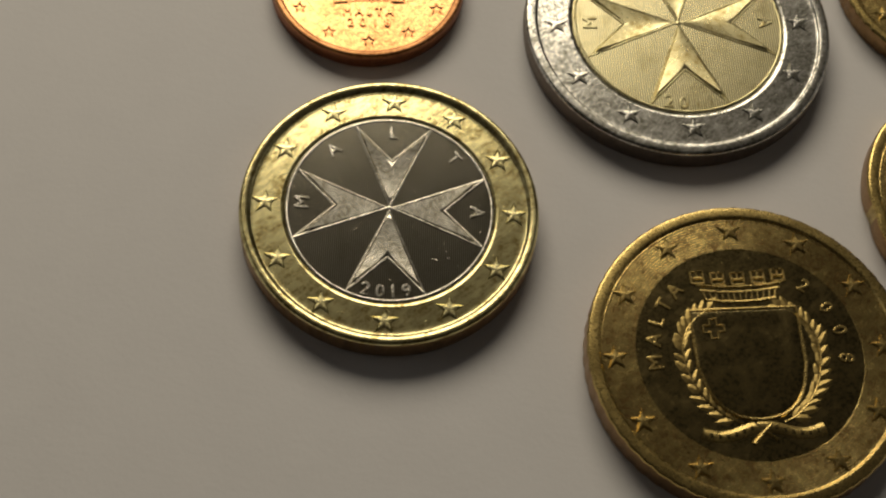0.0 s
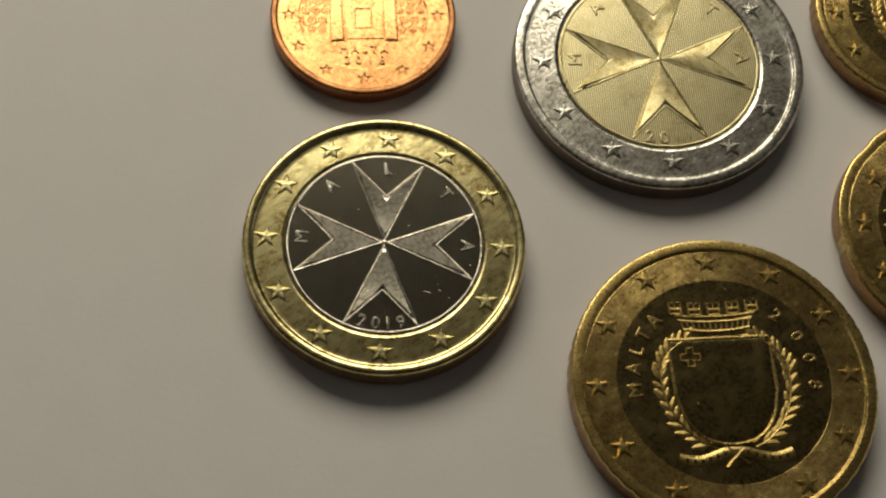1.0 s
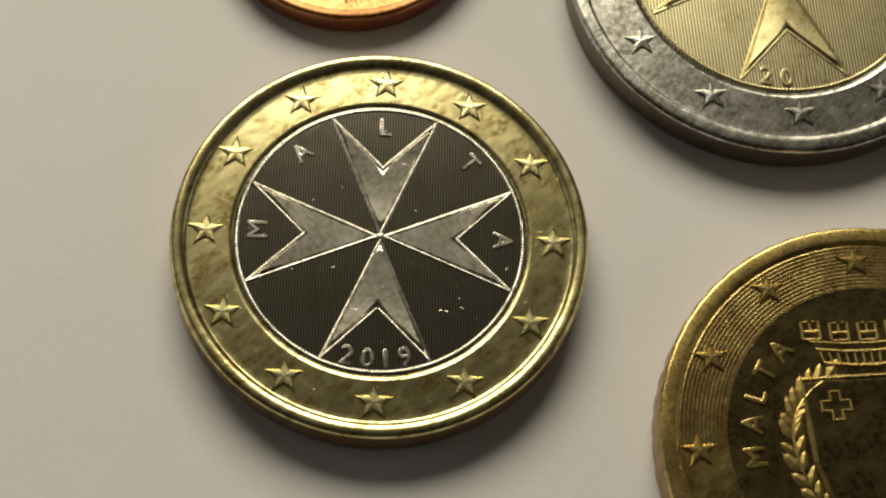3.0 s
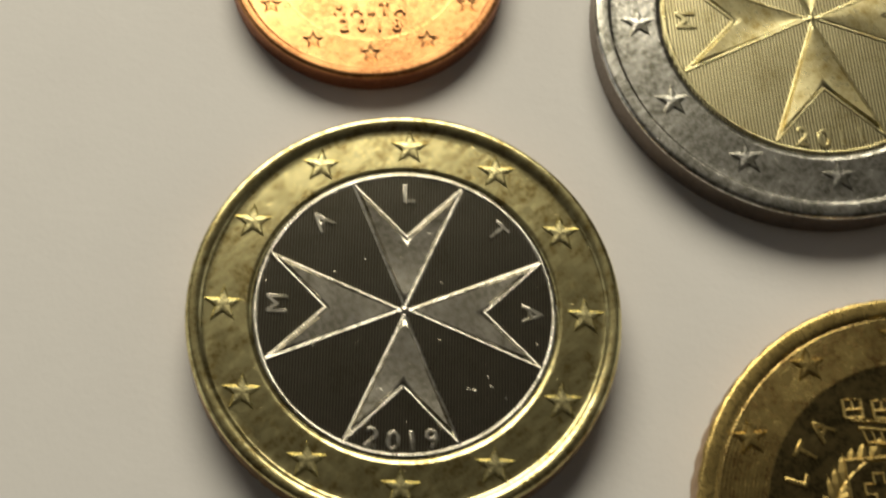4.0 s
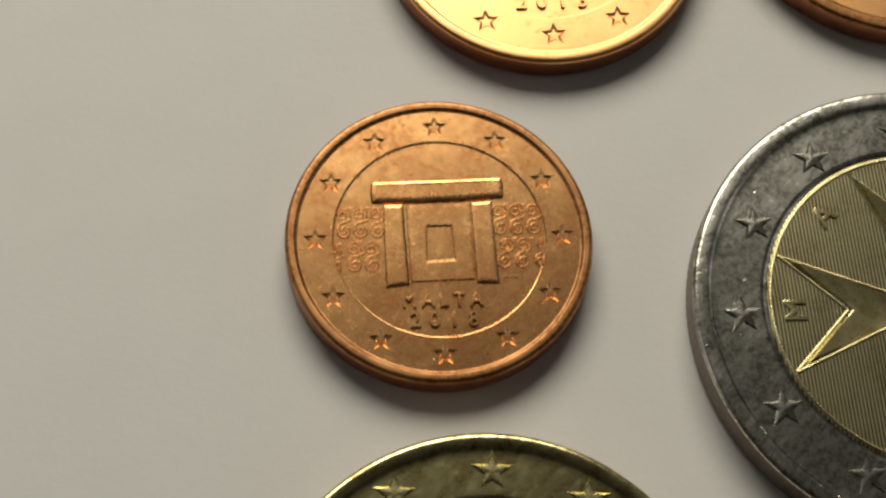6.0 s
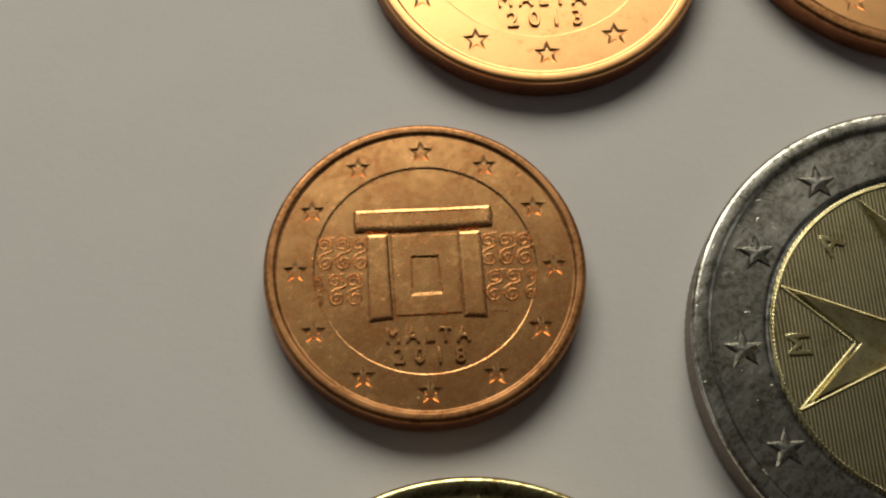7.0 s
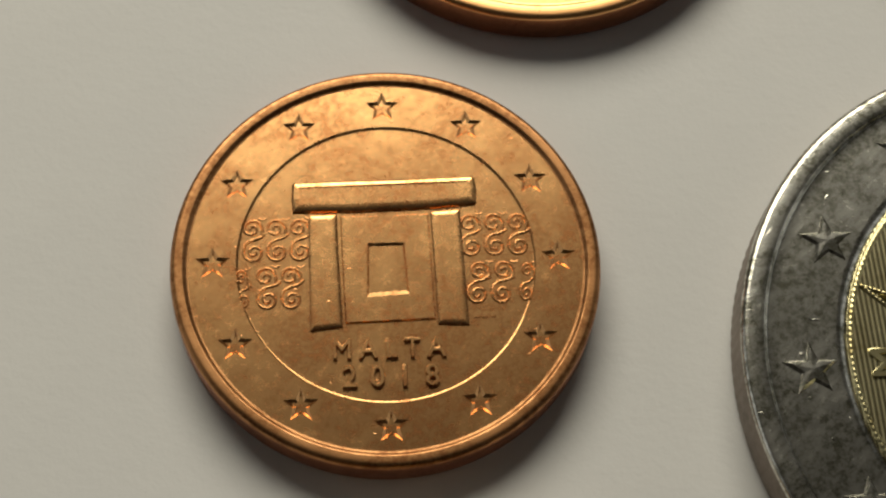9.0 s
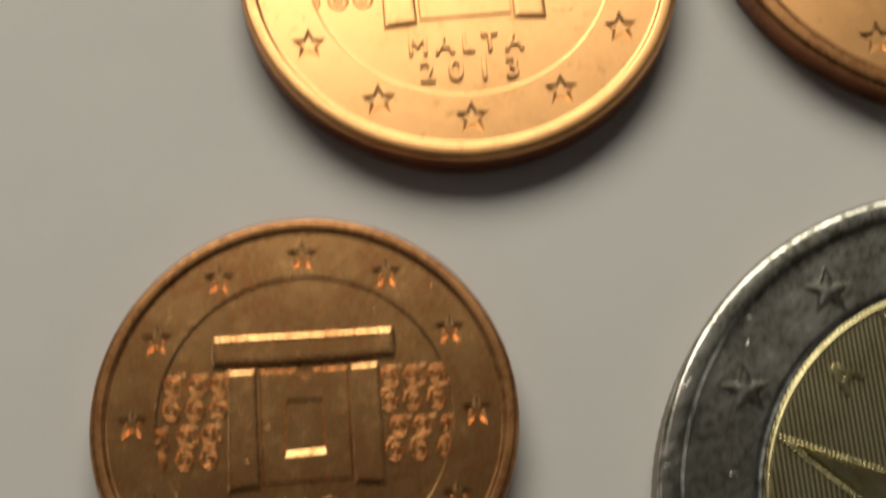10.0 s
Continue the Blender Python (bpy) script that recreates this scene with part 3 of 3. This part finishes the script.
def shield_coin(name, x, y, turn, r_out, h, band, star_r, date, label, edge):
    e = coin_empty(name, x, y, turn, label)
    s = r_out / 12.125
    zf = h - 0.20
    rim_w = 0.085 * r_out
    reach = 1.3 if edge is seven_dents else 0.2

    def edge_shape(a, r, z):
        return edge(a) * max(0.0, min(1.0, (r - r_out + reach) / reach)) if r > r_out - reach else 0.0

    prof = round_rim(r_out, h, rim_w, zf, 0.25, True)
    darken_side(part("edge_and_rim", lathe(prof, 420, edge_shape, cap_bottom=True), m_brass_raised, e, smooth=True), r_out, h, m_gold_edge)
    r_b = r_out - rim_w - 0.08
    band_prof = [(r_b + 0.02, zf - 0.02), (r_b, zf)]
    lines = int((r_b - band) / 0.2)
    for k in range(lines):
        q = r_b - (r_b - band) * (k + 0.5) / lines
        g = (r_b - band) / lines
        band_prof += [(q + g * 0.22, zf + 0.013), (q - g * 0.05, zf + 0.013), (q - g * 0.36, zf - 0.018)]
    band_prof += [(band, zf + 0.01), (band - 0.03, zf - 0.05)]
    part("star_band", lathe(band_prof, 180, edge_shape), m_brass_rings, e, "ring with fine concentric lines", smooth=True)
    part("field", lathe([(band + 0.02, zf - 0.04), (band * 0.5, zf - 0.02)], 120, cap_top=True), m_brass_field, e, "dark mirror-like field", smooth=True)
    zi = zf - 0.03
    stars(e, star_mesh("star", 1.04 * s, 0.15, m_brass_raised), star_r, zf + 0.03)

    def p(pts):
        return [(px * s, py * s) for px, py in pts]

    # shield
    side = [(4.05, 3.5), (4.06, 1.0), (4.02, -1.0)]
    low = [(3.85 * math.cos(t) ** 0.8 if t < 1.57 else 0.0, -1.0 - 4.25 * math.sin(t)) for t in [0.2 * k for k in range(1, 8)]]
    right = side + low
    outline = right + [(0.0, -5.3)] + [(-px, py) for px, py in reversed(right)]
    shield = part("shield", plate(p(outline), zi, 0.10, 0.25), m_brass_field, e)
    bm = bmesh.new()
    ridge(bm, p(outline), 0.30 * s, 0.10, zi + 0.08, closed=True)
    part("shield_border", bm, m_brass_raised, shield)
    bm = bmesh.new()
    w, b = 0.27, 0.78
    cx, cy = -2.45, 1.95
    plus = [(-w, -b), (w, -b), (w, -w), (b, -w), (b, w), (w, w), (w, b), (-w, b), (-w, w), (-b, w), (-b, -w), (-w, -w)]
    ridge(bm, p([(cx + px, cy + py) for px, py in plus]), 0.22 * s, 0.10, zi + 0.10, closed=True)
    part("small_cross", bm, m_brass_raised, shield)
    # mural crown
    bm = bmesh.new()
    ridge(bm, p([(-2.7, 4.35), (-1.3, 4.15), (0.0, 4.1), (1.3, 4.15), (2.7, 4.35)]), 0.34 * s, 0.12, zi)
    ridge(bm, p([(-3.0, 5.15), (-1.5, 4.95), (0.0, 4.9), (1.5, 4.95), (3.0, 5.15)]), 0.30 * s, 0.12, zi)
    ridge(bm, p([(-3.3, 5.6), (-1.6, 5.4), (0.0, 5.35), (1.6, 5.4), (3.3, 5.6)]), 0.22 * s, 0.10, zi)
    for k in range(-6, 7):
        ridge(bm, p([(k * 0.43, 4.25 + abs(k) * 0.012), (k * 0.46, 4.95 + abs(k) * 0.02)]), 0.16 * s, 0.09, zi)
    crown = part("mural_crown", bm, m_brass_raised, e)
    for k in range(-2, 3):
        cx0 = k * 1.55
        y0 = 5.55 + 0.05 * k * k
        bm = bmesh.new()
        ridge(bm, p([(cx0 - 0.45, y0), (cx0 - 0.45, y0 + 0.95), (cx0 - 0.12, y0 + 0.95)]), 0.22 * s, 0.13, zi)
        ridge(bm, p([(cx0 + 0.12, y0 + 0.95), (cx0 + 0.5, y0 + 0.95), (cx0 + 0.5, y0)]), 0.22 * s, 0.13, zi)
        ridge(bm, p([(cx0 - 0.45, y0 + 0.42), (cx0 + 0.5, y0 + 0.42)]), 0.26 * s, 0.12, zi)
        ridge(bm, p([(cx0 - 0.5, y0 - 0.02), (cx0 + 0.55, y0 - 0.02)]), 0.22 * s, 0.11, zi)
        ridge(bm, p([(cx0 + 0.02, y0 + 0.42), (cx0 + 0.02, y0 + 0.9)]), 0.18 * s, 0.10, zi)
        part("turret", bm, m_brass_raised, crown)
    # olive and palm branches
    leaf = leaf_mesh(1.6 * s, 0.95 * s, m_brass_leaf)
    for sgn in (-1, 1):
        bm = bmesh.new()
        stem = []
        for k in range(17):
            t = k / 16
            a = radians(32 + 132 * t)
            stem.append((sgn * (5.0 * math.sin(a) + (0.25 if sgn > 0 else 0.0)), 0.3 + 6.1 * math.cos(a) * (1.0 if a > 1.57 else 0.62)))
        ridge(bm, p(stem), 0.18 * s, 0.10, zi)
        branch = part("branch", bm, m_brass_raised, e)
        for k in range(0, 16):
            a = Vector(stem[k])
            d = (Vector(stem[k]) - Vector(stem[k + 1])).normalized()
            base = math.degrees(math.atan2(d.y, d.x))
            for fan in ((-38, 30) if sgn < 0 else (-30, 26)):
                ob = part("leaf", leaf, None, branch)
                ob.matrix_local = pose(a.x * s * MM, a.y * s * MM, zi * MM, 0, 0, base + fan + random.uniform(-7, 7))
                ob.scale = (random.uniform(0.75, 1.0), random.uniform(0.8, 1.1), 1)
    # ribbon
    top = [(-4.5 + 0.6 * k, -6.15 - 0.35 * math.sin(k / 15 * math.pi * 3) * (1 if k < 8 else 1)) for k in range(16)]
    bm = bmesh.new()
    ridge(bm, p(top), 1.05 * s, 0.11, zi)
    ribbon = part("ribbon", bm, m_brass_raised, e)
    for k in range(1, 15):
        if k in (7, 8):
            continue
        bm = bmesh.new()
        block(bm, -0.12 * s, 0.12 * s, -0.16 * s, 0.16 * s, 0, 0.04)
        at(part("mark", bm, m_brass_field, ribbon), (top[k][0]) * s, top[k][1] * s, zi + 0.075)
    bm = bmesh.new()
    ridge(bm, p([(-0.9, -7.1), (0.0, -6.2), (0.7, -5.6)]), 0.36 * s, 0.13, zi)
    ridge(bm, p([(0.9, -6.9), (0.1, -6.2), (-0.6, -5.5)]), 0.30 * s, 0.12, zi)
    part("knot", bm, m_brass_raised, ribbon)
    for ch, deg in zip("MALTA", (-94.2, -79.8, -67.2, -55.6, -43.5)):
        on_arc(part("letter", letter_mesh(ch, 1.15 * s, 0.10, m_brass_raised), None, e), 7.18 * s, deg, zi, deg)
    for ch, deg in zip(date, (43.7, 62.3, 78.4, 96.5)):
        on_arc(part("digit", letter_mesh(ch, 1.1 * s, 0.10, m_brass_raised), None, e), 7.2 * s, deg, zi, deg)
    return e


shield_coin("fifty_cent_coin", 27.38, -11.05, -4.93, 12.40, 2.38, 8.70, 10.28, "2008", "worn brass coin with a shield, crown and leafy branches", scalloped)
shield_coin("twenty_cent_coin", 49.25, 3.50, 0.5, 11.125, 2.14, 7.6, 8.75, "", "brass coin with a notched edge and concentric lines", seven_dents)
shield_coin("ten_cent_coin", 48.15, 25.4, -3.5, 9.875, 1.93, 6.7, 7.85, "", "small dull brass coin with stars round its border", scalloped)
